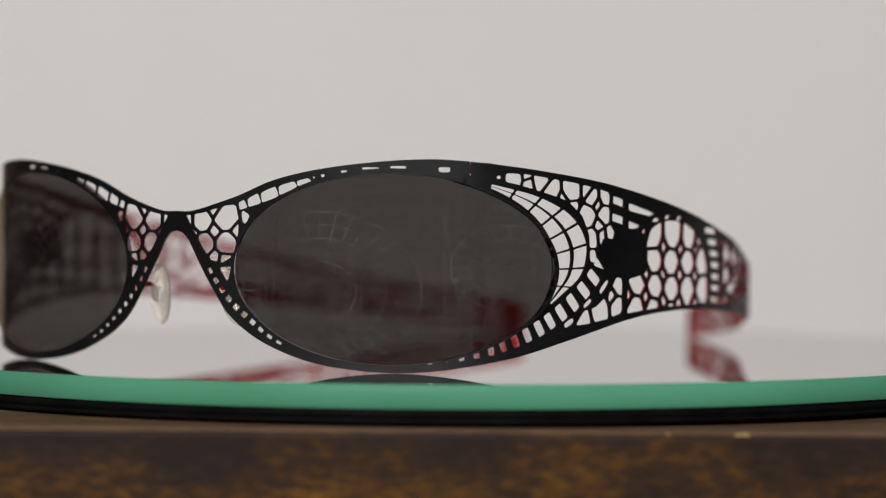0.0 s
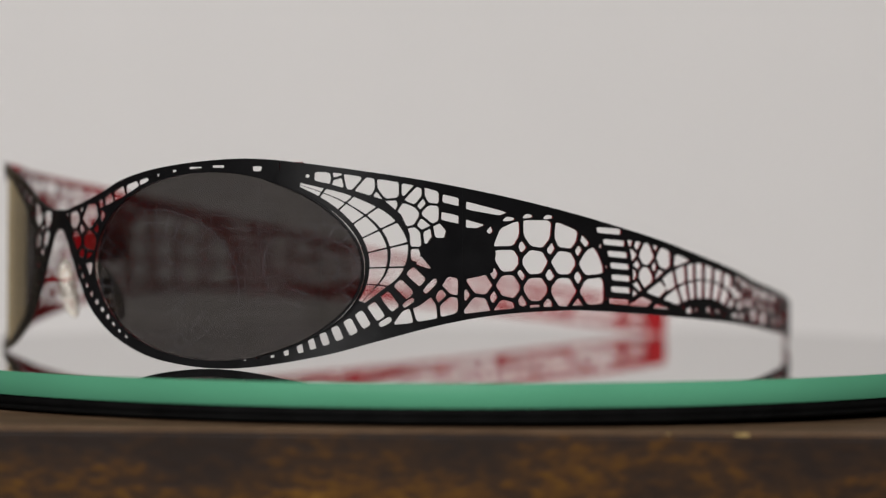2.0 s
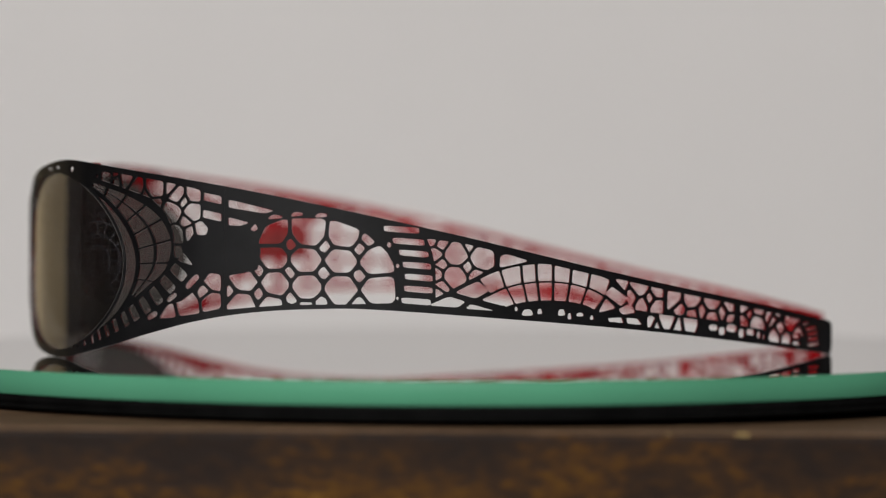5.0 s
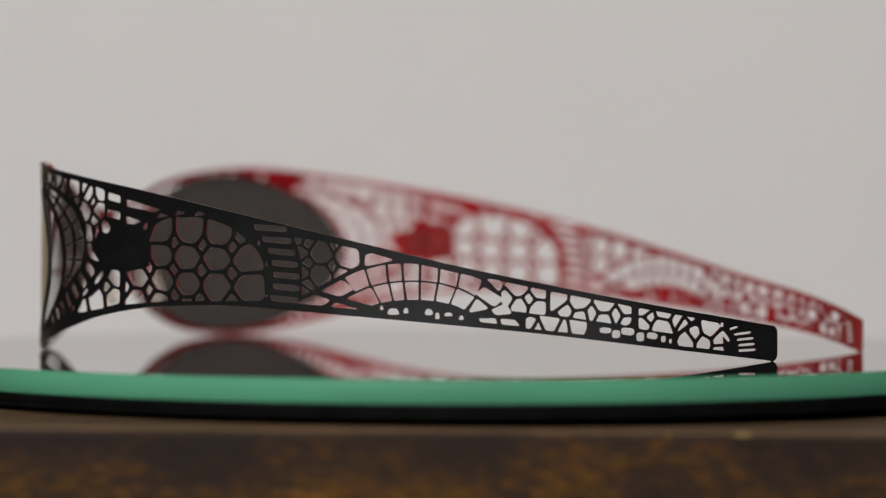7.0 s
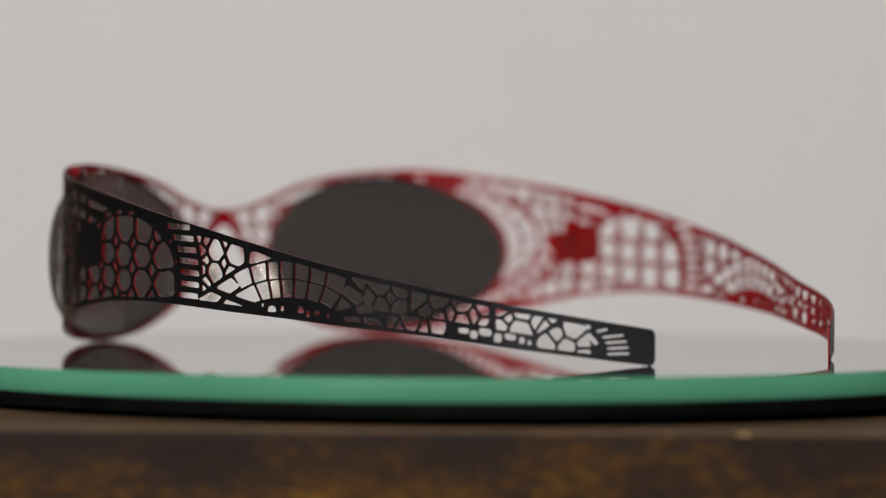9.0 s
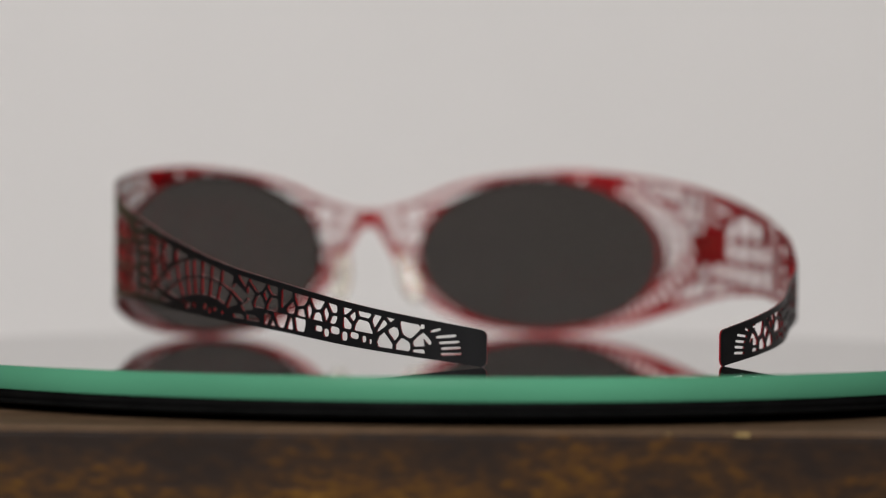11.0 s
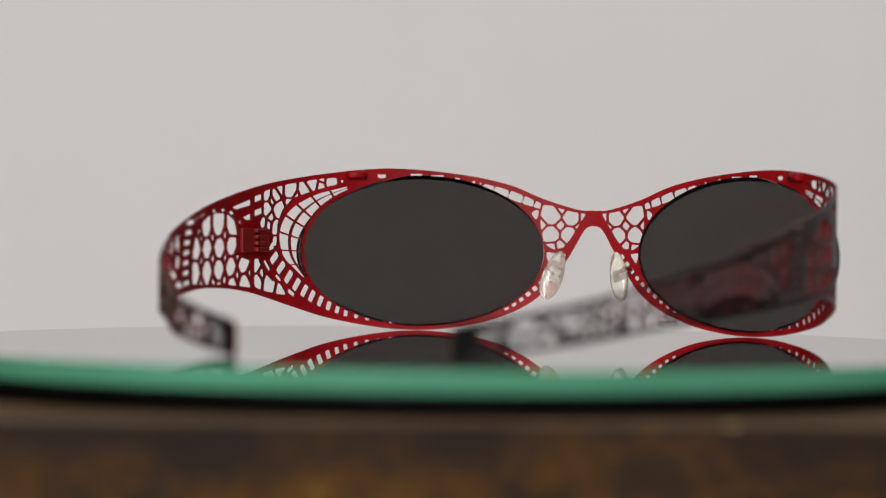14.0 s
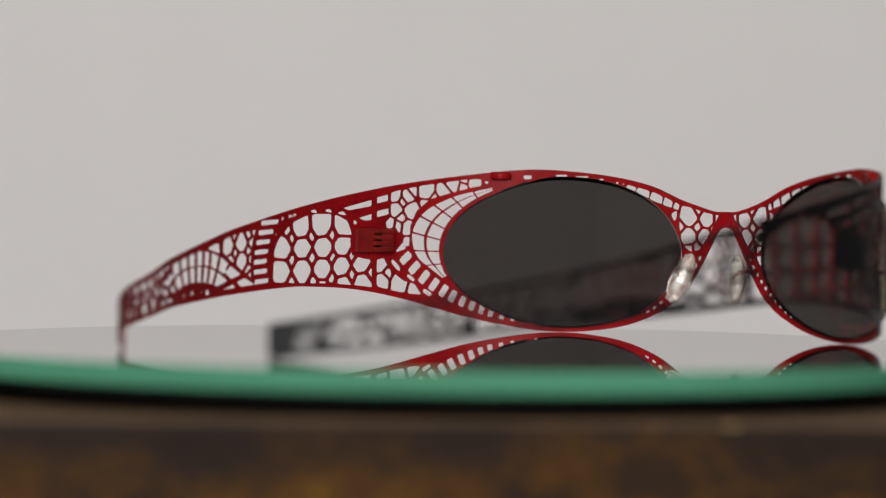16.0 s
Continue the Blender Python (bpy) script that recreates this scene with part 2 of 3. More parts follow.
# ---- wooden stand under the turntable ----
STAND_TOP = -7.6 * MM
stand = tagged(new("wooden_stand"), "dark varnished wooden stand, front darker along the top and amber below", "stand")
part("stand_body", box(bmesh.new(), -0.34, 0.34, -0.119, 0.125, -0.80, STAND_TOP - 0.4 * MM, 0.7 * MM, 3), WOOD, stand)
part("stand_top", box(bmesh.new(), -0.3395, 0.3395, -0.1183, 0.1245, STAND_TOP - 0.4 * MM, STAND_TOP), WOODTOP, stand, "worn greyish-brown upper face")
bm = bmesh.new()
box(bm, 0.0478, 0.0502, -0.1192, -0.1183, STAND_TOP - 0.5 * MM, STAND_TOP - 0.1 * MM, 0.12 * MM)
box(bm, 0.0362, 0.0369, -0.1192, -0.1183, STAND_TOP - 0.4 * MM, STAND_TOP - 0.15 * MM, 0.08 * MM)
tagged(part("brass_fleck", bm, GOLD, stand), "small brass-coloured flecks on the edge")

# ---- turntable: black platter with a glass disc ----
RADIUS = 113 * MM
platter = tagged(new("turntable"), "black round turntable platter under the glass", "turntable")
part("platter", lathe([(0.090, -7.0 * MM), (0.1115, -7.0 * MM), (0.1123, -6.7 * MM), (0.1123, -6.1 * MM), (0.1121, -6.0 * MM),
                       (0.1121, -5.9 * MM), (0.1125, -5.8 * MM), (0.1125, -4.5 * MM), (0.1121, -4.33 * MM)]), PLATTER, platter)
part("rubber_foot", lathe([(0.04, STAND_TOP), (0.088, STAND_TOP), (0.088, -7.0 * MM)], 96), PLATTER, platter)
disc = tagged(new("glass_disc"), "round mirrored glass disc with polished green edge", "glass disc")
part("polished_edge", lathe([(0.112, -4.3 * MM), (RADIUS - 0.12 * MM, -4.3 * MM), (RADIUS, -4.18 * MM), (RADIUS, -0.15 * MM), (RADIUS - 0.1 * MM, -0.03 * MM)], 256), GLASS_EDGE, disc,
     "flat ground edge, bright sea green")
bm = lathe([(RADIUS - 0.12 * MM, -0.026 * MM), (RADIUS - 0.12 * MM, 0.0)], 256)
for f in bm.faces:
    f.smooth = False
part("upper_face", bm, GLASS_TOP, disc, "smooth mirroring upper face")

# ---- sunglasses: one bent sheet, cut through ----
# Plan of half the sheet, in mm: x outwards from the bridge, y back towards the ends of the temples.
PLAN = [(0, -1.1), (8, -0.6), (14, 0.7), (22, 2.6), (31, 5.6), (42, 10.7), (48.6, 14.3), (54.5, 18.6), (60.8, 26), (65.9, 36.5), (67.9, 46), (69.2, 58), (69.3, 71),
        (67.1, 88), (65, 97), (58.6, 115.5), (51, 128.5), (42.6, 143), (33, 153.2), (20.8, 162.4)]
TOP = [(0, 34.2), (4, 34.4), (12, 36.8), (20.2, 40.1), (31, 42.4), (45, 43.75), (56, 43.45), (74, 41.25), (89.5, 38.85), (107, 35.6), (133, 30.1), (163, 23.4), (195, 17.4), (222, 13.0)]
BOTTOM = [(0, 30.6), (1.4, 30.3), (2.6, 29.1), (4.1, 26.5), (5.6, 23.9), (7.9, 20.2), (11.1, 15.6), (15.3, 12.1), (20.5, 9.4), (27, 7.2), (35, 5.9), (43, 5.5), (52, 6.2), (64, 8.4), (74, 11.1),
          (84.7, 13.8), (95.6, 15.5), (107, 16.2), (119, 16.1), (149, 14), (174, 11.8), (198, 9.1), (222, 6.35)]
REST = 5.45
HINGE_U = 89.5
LENS_C, LENS_A, LENS_B = (41.4, 24.1), 29.4, 17.2
SHEET = 0.5

_plan = spline(PLAN)
_arc = np.r_[0, np.cumsum(np.hypot(*np.diff(_plan, axis=0).T))]
END_U = _arc[-1] - 0.2
_top, _bottom = spline(TOP), spline(BOTTOM)


def top(u):
    return np.interp(u, _top[:, 0], _top[:, 1])


def bottom(u):
    return np.interp(u, _bottom[:, 0], _bottom[:, 1])


def bend(u, z, off=0.0):
    """The place on the bent sheet, in metres, off mm outside its middle."""
    s, a = (1 if u >= 0 else -1), abs(u)
    x, y = np.interp(a, _arc, _plan[:, 0]), np.interp(a, _arc, _plan[:, 1])
    if s < 0:
        # the right half is sprung a little: its front stands forward, its temple end reaches back
        y += np.interp(a, (8, 40, 70, 120, 165, 221), (0, -2.7, -2.8, 0, 0, 2.4))
        x += np.interp(a, (165, 221), (0, 2.2))
    x1, y1 = np.interp(a + 0.8, _arc, _plan[:, 0]), np.interp(a + 0.8, _arc, _plan[:, 1])
    x0, y0 = np.interp(a - 0.8, _arc, _plan[:, 0]), np.interp(a - 0.8, _arc, _plan[:, 1])
    if a < 0.8:
        x0, y0 = -np.interp(0.8 - a, _arc, _plan[:, 0]), np.interp(0.8 - a, _arc, _plan[:, 1])
    if a > _arc[-1] - 0.8:
        x1, y1 = _plan[-1]
        x0, y0 = _plan[-3]
    tx, ty = x1 - x0, y1 - y0
    k = math.hypot(tx, ty)
    return (s * (x + off * ty / k) * MM, (y - off * tx / k) * MM, (z - REST) * MM)


def soften(poly, rounds=2, cut=0.2):
    p = np.array(poly, float)
    for _ in range(rounds):
        q = np.roll(p, -1, 0)
        p = np.stack([p + (q - p) * cut, q + (p - q) * cut], 1).reshape(-1, 2)
    return p


def clip(poly, point, normal):
    """The side of a polygon that lies against the normal."""
    out = []
    for a, b in zip(poly, poly[1:] + poly[:1]):
        da = (a[0] - point[0]) * normal[0] + (a[1] - point[1]) * normal[1]
        db = (b[0] - point[0]) * normal[0] + (b[1] - point[1]) * normal[1]
        if da <= 0:
            out.append(a)
        if da * db < 0:
            t = da / (da - db)
            out.append((a[0] + t * (b[0] - a[0]), a[1] + t * (b[1] - a[1])))
    return out


def area(p):
    p = np.array(p)
    q = np.roll(p, -1, 0)
    return 0.5 * abs((p[:, 0] * q[:, 1] - p[:, 1] * q[:, 0]).sum())


def cells(region, seeds, bar=0.5, least=0.25):
    """Rounded cells round seeds (u, z, size): a weighted honeycomb, with bars between the cells, inside a region."""
    made = []
    for i, (x, z, r) in enumerate(seeds):
        p = [tuple(q) for q in region]
        for j, (x2, z2, r2) in enumerate(seeds):
            if i == j or not p:
                continue
            dx, dz = x2 - x, z2 - z
            d = math.hypot(dx, dz)
            s = (d * d + r * r - r2 * r2) / (2 * d) - bar / 2
            p = clip(p, (x + dx / d * s, z + dz / d * s), (dx / d, dz / d))
        for k in range(8):
            a = math.pi * (k + 0.5) / 4
            reach = max(r * 1.55, r + 0.6)
            if p:
                p = clip(p, (x + math.cos(a) * reach, z + math.sin(a) * reach), (math.cos(a), math.sin(a)))
        if len(p) > 2 and area(p) > least:
            made.append(soften(p, 2, 0.15))
    return made


def band(u0, u1, rim_top, rim_bottom, lean0=0.0, lean1=0.0, low=0.0, high=1.0):
    """A region between the sheet's edges from u0 to u1, inside its rims; low and high are shares of the height."""
    us = np.linspace(u0, u1, 8)

    def at(u, s, lean):
        b, t = bottom(u) + rim_bottom, top(u) - rim_top
        return (u + lean * (s - 0.5), b + s * (t - b))
    lo = [at(u, low, lean0 + (lean1 - lean0) * k / 7) for k, u in enumerate(us)]
    hi = [at(u, high, lean0 + (lean1 - lean0) * k / 7) for k, u in enumerate(us)]
    return lo + hi[::-1]


def rungs(path, widths, cuts, gap):
    """Rounded slots along a path, square to it, between the cuts (shares of its length)."""
    c = spline(path)
    s = np.r_[0, np.cumsum(np.hypot(*np.diff(c, axis=0).T))]
    s /= s[-1]

    def at(q, side):
        x, z = np.interp(q, s, c[:, 0]), np.interp(q, s, c[:, 1])
        x2, z2 = np.interp(q + 0.02, s, c[:, 0]), np.interp(q + 0.02, s, c[:, 1])
        x1, z1 = np.interp(q - 0.02, s, c[:, 0]), np.interp(q - 0.02, s, c[:, 1])
        d = math.hypot(x2 - x1, z2 - z1)
        w = np.interp(q, np.linspace(0, 1, len(widths)), widths) / 2
        return (x - side * w * (z2 - z1) / d, z + side * w * (x2 - x1) / d)
    made = []
    for a, b in zip(cuts, cuts[1:]):
        g = gap * (b - a)
        made.append(soften([at(a + g, -1), at(b - g, -1), at(b - g, 1), at(a + g, 1)], 2, 0.12))
    return made


def pane(u, z, w, h, tilt=0.0, square=3.0, steps=20):
    """A rounded opening, w along and h across, tilted by degrees; square: from round (2) to boxy (6)."""
    c, s = math.cos(math.radians(tilt)), math.sin(math.radians(tilt))
    out = []
    for t in np.arange(steps) * 2 * math.pi / steps + 0.1:
        x = w / 2 * math.copysign(abs(math.cos(t)) ** (2 / square), math.cos(t))
        y = h / 2 * math.copysign(abs(math.sin(t)) ** (2 / square), math.sin(t))
        out.append((u + c * x - s * y, z + s * x + c * y))
    return np.array(out)


def wedge(u, z, w, h, tilt=0.0):
    """A rounded three-sided opening, pointing to its own right."""
    c, s = math.cos(math.radians(tilt)), math.sin(math.radians(tilt))
    return soften([(u + c * x * w - s * y * h, z + s * x * w + c * y * h) for x, y in ((-0.5, -0.5), (0.55, 0.0), (-0.5, 0.5))], 2, 0.13)


def inset(p, over=1.05, under=0.8):
    """Keeps an opening clear of the sheet's upper and lower rim."""
    return np.array([(u, min(max(z, bottom(u) + under), top(u) - over)) for u, z in p])


def front_holes():
    h = []
    # four large cells and small ones beside the bridge
    zone = [(1.9, 33.4), (5.4, 33.9), (10.4, 35.3), (12.4, 35.5), (12.9, 33.0), (12.9, 30.5), (12.0, 26.2), (9.8, 24.9), (7.2, 25.4), (5.4, 27.8), (3.6, 30.7)]
    h += cells(zone, [(5.5, 32.4, 1.95), (10.2, 32.8, 2.0), (6.1, 28.5, 1.9), (10.4, 28.5, 1.95), (8.1, 30.6, 0.95), (8.0, 34.4, 0.6), (2.5, 32.4, 0.65),
                      (12.6, 30.6, 0.7), (8.3, 26.0, 0.6), (10.2, 25.7, 0.75), (3.9, 30.3, 0.45)], 0.5, 0.12)
    # the ladder of trapezes between rim and upper edge
    c = []
    for a, b in ((12.9, 14.2), (14.6, 16.9), (17.2, 20.3), (20.6, 23.8), (24.1, 26.4)):
        lens = [LENS_C[1] + (LENS_B + 0.75) * math.sqrt(max(0.0, 1 - ((x - LENS_C[0]) / (LENS_A + 0.75)) ** 2)) for x in (a, b)]
        lens = [max(z, 34.2 + 0.3 * (x - 12)) for z, x in zip(lens, (a, b))]
        c.append([(a + 0.1, lens[0]), (b + 0.5, lens[1] + 0.1), (b - 0.25, top(b) - 1.25), (a - 0.15, top(a) - 1.35)])
    h += [soften(p, 2, 0.14) for p in c]
    h.append(soften([(13.3, 34.2), (14.0, 34.3), (15.2, 33.5), (14.2, 31.9), (13.5, 32.4)], 2))
    for u, w, t in ((27.3, 0.5, 0.45), (28.9, 0.9, 0.5), (32.8, 1.3, 0.5), (37.6, 3.2, 0.5), (42.6, 3.0, 0.5), (50.9, 2.2, 0.9)):
        z = (top(u) + LENS_C[1] + (LENS_B + 0.4) * math.sqrt(1 - ((u - LENS_C[0]) / LENS_A) ** 2)) / 2 - 0.3
        h.append(soften([(u - w / 2, z + t / 2), (u - w / 2 + 0.2, z - t / 2), (u + w / 2 - 0.2, z - t / 2), (u + w / 2, z + t / 2)], 2, 0.15))
    # inner lower rim: a large triangle and a row of small squares
    h.append(soften([(9.0, 24.0), (11.4, 24.3), (11.4, 23.2), (10.8, 21.4)], 2, 0.15))
    h += rungs([(6.8, 24.3), (8.4, 21.8), (11.5, 17.9), (14.8, 15.0), (18.7, 11.9), (21.8, 10.2)], (0.8, 1.1, 1.1, 1.1, 0.75, 0.5), np.linspace(0, 1, 11), 0.22)
    # the web beside the lens: two rings of panes between spokes
    arch = spline([(58.4, 39.7), (63, 38.7), (68, 37.5), (73.2, 35.4), (76.2, 33.5), (78.3, 31), (79.3, 28.2), (78.8, 24.9), (77.3, 22.4), (74.2, 20.1), (70.2, 17.1)])
    run = np.r_[0, np.cumsum(np.hypot(*np.diff(arch, axis=0).T))]
    run /= run[-1]

    def web(f, s):
        t = 0.975 - 1.345 * s
        g = 0.85 + 0.35 * math.sin(math.pi * min(1.0, s * 1.02))
        a = (LENS_C[0] + (LENS_A + g) * math.cos(t), LENS_C[1] + (LENS_B + g) * math.sin(t))
        b = (np.interp(s, run, arch[:, 0]), np.interp(s, run, arch[:, 1]))
        return (a[0] + (b[0] - a[0]) * f, a[1] + (b[1] - a[1]) * f)
    spokes = (0.02, 0.14, 0.27, 0.39, 0.50, 0.61, 0.72, 0.84, 0.97)
    for a, b in zip(spokes, spokes[1:]):
        for f0, f1 in ((0.02, 0.47), (0.54, 0.97)):
            ts = np.linspace(a + 0.005, b - 0.005, 5)
            p = [web(f0, t) for t in ts] + [web(f1, t) for t in ts[::-1]]
            if area(p) > 0.3:
                h.append(soften(p, 1, 0.1))
    # rungs from under the lens up to the hinge plate
    for q in ((48.6, 7.4, 0.8, 0.55, 4), (51.4, 7.85, 0.9, 0.75, 6), (54.2, 8.3, 1.0, 1.0, 8), (56.9, 8.95, 1.1, 1.4, 10), (59.5, 9.7, 1.2, 1.9, 13), (61.7, 10.5, 1.25, 2.1, 16), (64.0, 11.35, 1.4, 2.3, 19),
              (66.3, 12.4, 1.5, 2.6, 24), (68.7, 13.6, 1.65, 2.9, 28), (70.9, 14.9, 1.7, 3.1, 32), (73.3, 16.4, 1.8, 3.3, 36), (75.8, 18.2, 1.9, 3.5, 38), (78.3, 20.4, 1.95, 3.5, 45), (80.6, 22.7, 2.0, 3.5, 48)):
        h.append(pane(*q, 5))
    h.append(wedge(82.2, 24.9, 3.2, 2.0, -32))
    # uneven cells over the web
    h.append(pane(60.7, 40.7, 0.8, 0.6))
    zone = [(61.9, 39.9), (62.0, 41.5), (66, 41.3), (76, 39.9), (82, 38.8), (84.9, 38.1), (84.9, 32.6), (86.4, 31.0), (86.0, 29.7), (83.4, 29.8), (82.2, 28.0), (80.8, 25.4),
            (79.6, 25.6), (79.3, 30.4), (77.7, 33.9), (74.4, 36.6), (70, 37.9), (64, 39.5)]
    h += cells(zone, [(63.5, 40.6, 1.5), (65.9, 41.0, 0.4), (66.3, 39.7, 0.6), (68.9, 40.3, 1.5), (71.1, 38.4, 1.5), (73.5, 37.0, 0.6), (75.5, 38.6, 1.9), (78.6, 38.6, 0.8),
                      (80.2, 37.1, 1.2), (75.8, 35.7, 0.6), (81.5, 36.0, 0.7), (83.5, 37.2, 1.3), (79.0, 33.7, 1.9), (83.3, 34.2, 1.5), (81.7, 32.1, 0.85),
                      (79.9, 29.9, 1.7), (82.6, 30.2, 0.9), (84.9, 30.6, 1.0), (79.9, 26.5, 0.9)], 0.45, 0.12)
    # two rows of slots over the plate
    for a, b, z in ((85.4, 88.9, 36.9), (85.2, 88.9, 33.7)):
        h.append(soften([(a, z - 0.7), (a + 0.1, z + 0.75), (b, z + 0.05), (b, z - 1.45)], 2, 0.1))
    # cells below the plate
    for q in ((83.3, 21.0, 3.4, 1.2, 45), (79.2, 18.0, 2.4, 0.95, 35), (75.0, 14.5, 2.5, 1.1, 30)):
        h.append(pane(*q))
    zone = [(76.3, 14.0), (79, 14.2), (84, 15.0), (88.9, 16.1), (88.9, 22.4), (86.6, 22.7), (85.6, 21.2), (83.4, 19.0), (81.0, 17.3), (78.2, 16.6)]
    h += cells(zone, [(78.0, 15.3, 1.4), (82.5, 16.6, 2.0), (87.2, 17.1, 1.9), (85.7, 19.0, 0.7), (87.8, 21.1, 1.6)], 0.5, 0.12)
    # closing slit of the rim
    h.append(np.array([(55.45, 41.0), (55.6, 41.0), (55.6, 44.5), (55.45, 44.5)]))
    return h


def temple_holes():
    h = []
    # slots over the plate
    for a, b, c, z in ((90.2, 98.9, 97.2, 36.4), (90.2, 94.2, 92.6, 33.1)):
        d = (b - a) * 0.21
        h.append(soften([(a, z), (b, z - d - 0.15), (c, z - d - 0.75), (a, z - 1.5)], 2, 0.1))
    for u, z, w in ((99.0, 33.2, 1.5), (103.1, 33.75, 1.3), (107.6, 33.6, 1.3)):
        h.append(soften([(u - w, z - 0.45), (u - w * 0.3, z + 0.5), (u + w, z + 0.2), (u + w * 0.8, z - 0.3)], 2))
    h.append(soften([(94.3, 30.9), (95.4, 32.0), (95.9, 31.0), (95.2, 30.4)], 2))
    # the honeycomb: three rows of large cells, small squares at the knots
    zone = [(96.4, 26.8), (96.0, 28.6), (97.2, 31.4), (100, 32.6), (103, 33.0), (109.0, 33.0), (115, 31.0), (117.6, 28.9), (119.8, 27.0), (121.2, 24.5), (121.6, 17.4),
            (112, 17.1), (102, 16.9), (95, 16.4), (90.0, 15.9), (90.0, 22.2), (93, 22.7), (95.8, 23.4)]
    seeds = [(98.9, 30.3, 2.2), (105.4, 30.5, 2.9), (111.9, 30.0, 2.7), (99.0, 25.5, 2.2), (104.8, 25.3, 2.6), (111.4, 25.2, 2.6), (118.0, 25.0, 2.7),
             (99.2, 20.8, 2.4), (105.0, 20.3, 2.5), (111.4, 20.0, 2.7), (118.4, 19.9, 2.8), (93.3, 21.3, 2.2), (92.9, 17.3, 2.0), (98.5, 17.2, 1.7)]
    seeds += [(u, z, 0.45) for u, z in ((102.3, 28.1), (108.4, 27.8), (114.8, 27.5), (101.9, 22.9), (108.3, 22.9), (114.8, 22.4), (96.3, 18.9), (102.3, 18.2), (107.8, 17.4), (95.8, 23.2), (90.6, 19.3))]
    seeds += [(105.0, 17.2, 0.6), (114.8, 17.2, 0.6), (116.4, 29.2, 0.6), (117.6, 30.9, 0.45)]
    h += cells(zone, seeds, 0.70, 0.12)
    for u, z, r in ((120.3, 28.2, 0.5), (121.9, 24.3, 0.4), (121.9, 18.3, 0.3)):
        h.append(soften([(u - r, z), (u, z + r * 1.3), (u + r, z), (u, z - r * 1.3)], 2))
    # the stair of level rungs
    for k in range(7):
        z = 17.7 + 2.22 * k
        s = [122.6, 123.1, 123.2, 122.8, 122.1, 120.9, 119.2][k]
        e = [128.2, 128.5, 128.5, 128.2, 127.7, 126.9, 125.9][k]
        h.append(soften([(s, z + 0.42 + 0.35), (s + 0.15, z - 0.52 + 0.2), (e, z - 0.72), (e - 0.1, z + 0.42)], 2, 0.12))
    # small honeycomb
    zone = [(127.3, 29.4), (134, 28.6), (140, 27.2), (140.2, 24.4), (137.2, 22.7), (133.2, 20.6), (130, 18.9), (129.0, 18.4), (129.0, 23), (128.4, 26.6)]
    h += cells(zone, [(132.8, 26.4, 2.1), (138.0, 25.9, 2.4), (132.5, 22.5, 2.0), (130.4, 24.6, 0.8), (134.8, 24.2, 0.8), (130.4, 20.7, 0.8), (135.2, 27.8, 0.6), (130.0, 28.3, 0.8),
                      (128.2, 29.1, 0.9), (128.9, 26.6, 1.0), (129.3, 22.8, 0.9), (129.4, 19.2, 0.8), (137.0, 22.5, 1.4)], 0.5, 0.15)
    # the half rosette
    hub, rim = (150.6, 14.4, 10.6, 3.35), (150.0, 12.9, 20.2, 12.1)

    def ray(k, f):
        """The place on spoke k (cosines at hub and rim) at the share f of its length."""
        q = [a + (b - a) * f for a, b in zip(hub, rim)]
        w = k[0] + (k[1] - k[0]) * f
        return (q[0] + q[2] * w, q[1] + q[3] * math.sqrt(max(0.0, 1 - w * w)))
    spokes = [(-0.76, -0.65), (-0.59, -0.44), (-0.37, -0.235), (-0.15, -0.09), (0.09, 0.08), (0.35, 0.26), (0.61, 0.45), (0.87, 0.665)]
    for a, b in zip(spokes, spokes[1:]):
        for f0, f1 in ((0.03, 0.49), (0.53, 0.97)):
            p = []
            for f, ks in ((f0, (0, 0.5, 1)), (f1, (1, 0.5, 0))):
                for k in ks:
                    p.append(ray((a[0] + (b[0] - a[0]) * k, a[1] + (b[1] - a[1]) * k), f))
            m = np.mean(p, 0)
            w = max(q[0] for q in p) - min(q[0] for q in p)
            p = [(m[0] + (u - m[0]) * max(0.4, 1 - 0.46 / w), z) for u, z in p]
            p = [(u, min(max(z, bottom(u) + 0.8), top(u) - 1.3)) for u, z in p]
            if area(p) > 0.5:
                h.append(soften(p, 1, 0.1))
    # long panes where the rosette runs out on either side
    for q in ([(127.6, 17.0), (131.5, 18.7), (134.7, 17.7), (133.2, 16.6)], [(134.6, 16.4), (135.6, 17.3), (140.4, 16.0)],
              [(132.5, 19.4), (136.9, 21.6), (139.2, 19.8), (136.6, 18.3)], [(137.5, 18.0), (140.2, 19.3), (142.4, 16.8)],
              [(160.6, 15.6), (162.2, 18.4), (164.6, 16.4)], [(161.9, 19.2), (163.6, 20.6), (167.3, 18.2), (165.5, 16.7)],
              [(164.9, 16.2), (167.7, 17.6), (168.9, 15.5), (165.8, 15.2)], [(162.6, 14.6), (165.7, 14.7), (166.2, 13.6), (163.0, 13.9)],
              [(166.6, 14.6), (169.4, 14.4), (170.4, 13.2), (166.9, 13.5)]):
        h.append(soften(q, 2, 0.12))
    h.append(soften([(141.2, 26.2), (141.0, 24.0), (147.0, 25.3), (142.5, 26.6)], 2, 0.12))
    for u, z, w, t in ((144.4, 16.4, 0.4, 0.4), (146.6, 15.7, 1.3, 0.6), (149.0, 15.9, 0.6, 0.5), (153.3, 15.7, 0.9, 0.6), (154.9, 15.0, 0.5, 0.6), (157.0, 15.3, 0.9, 0.35), (159.4, 14.7, 0.5, 0.4)):
        h.append(soften([(u - w, z - t), (u - w * 0.6, z + t), (u + w * 0.6, z + t), (u + w, z - t)], 2))
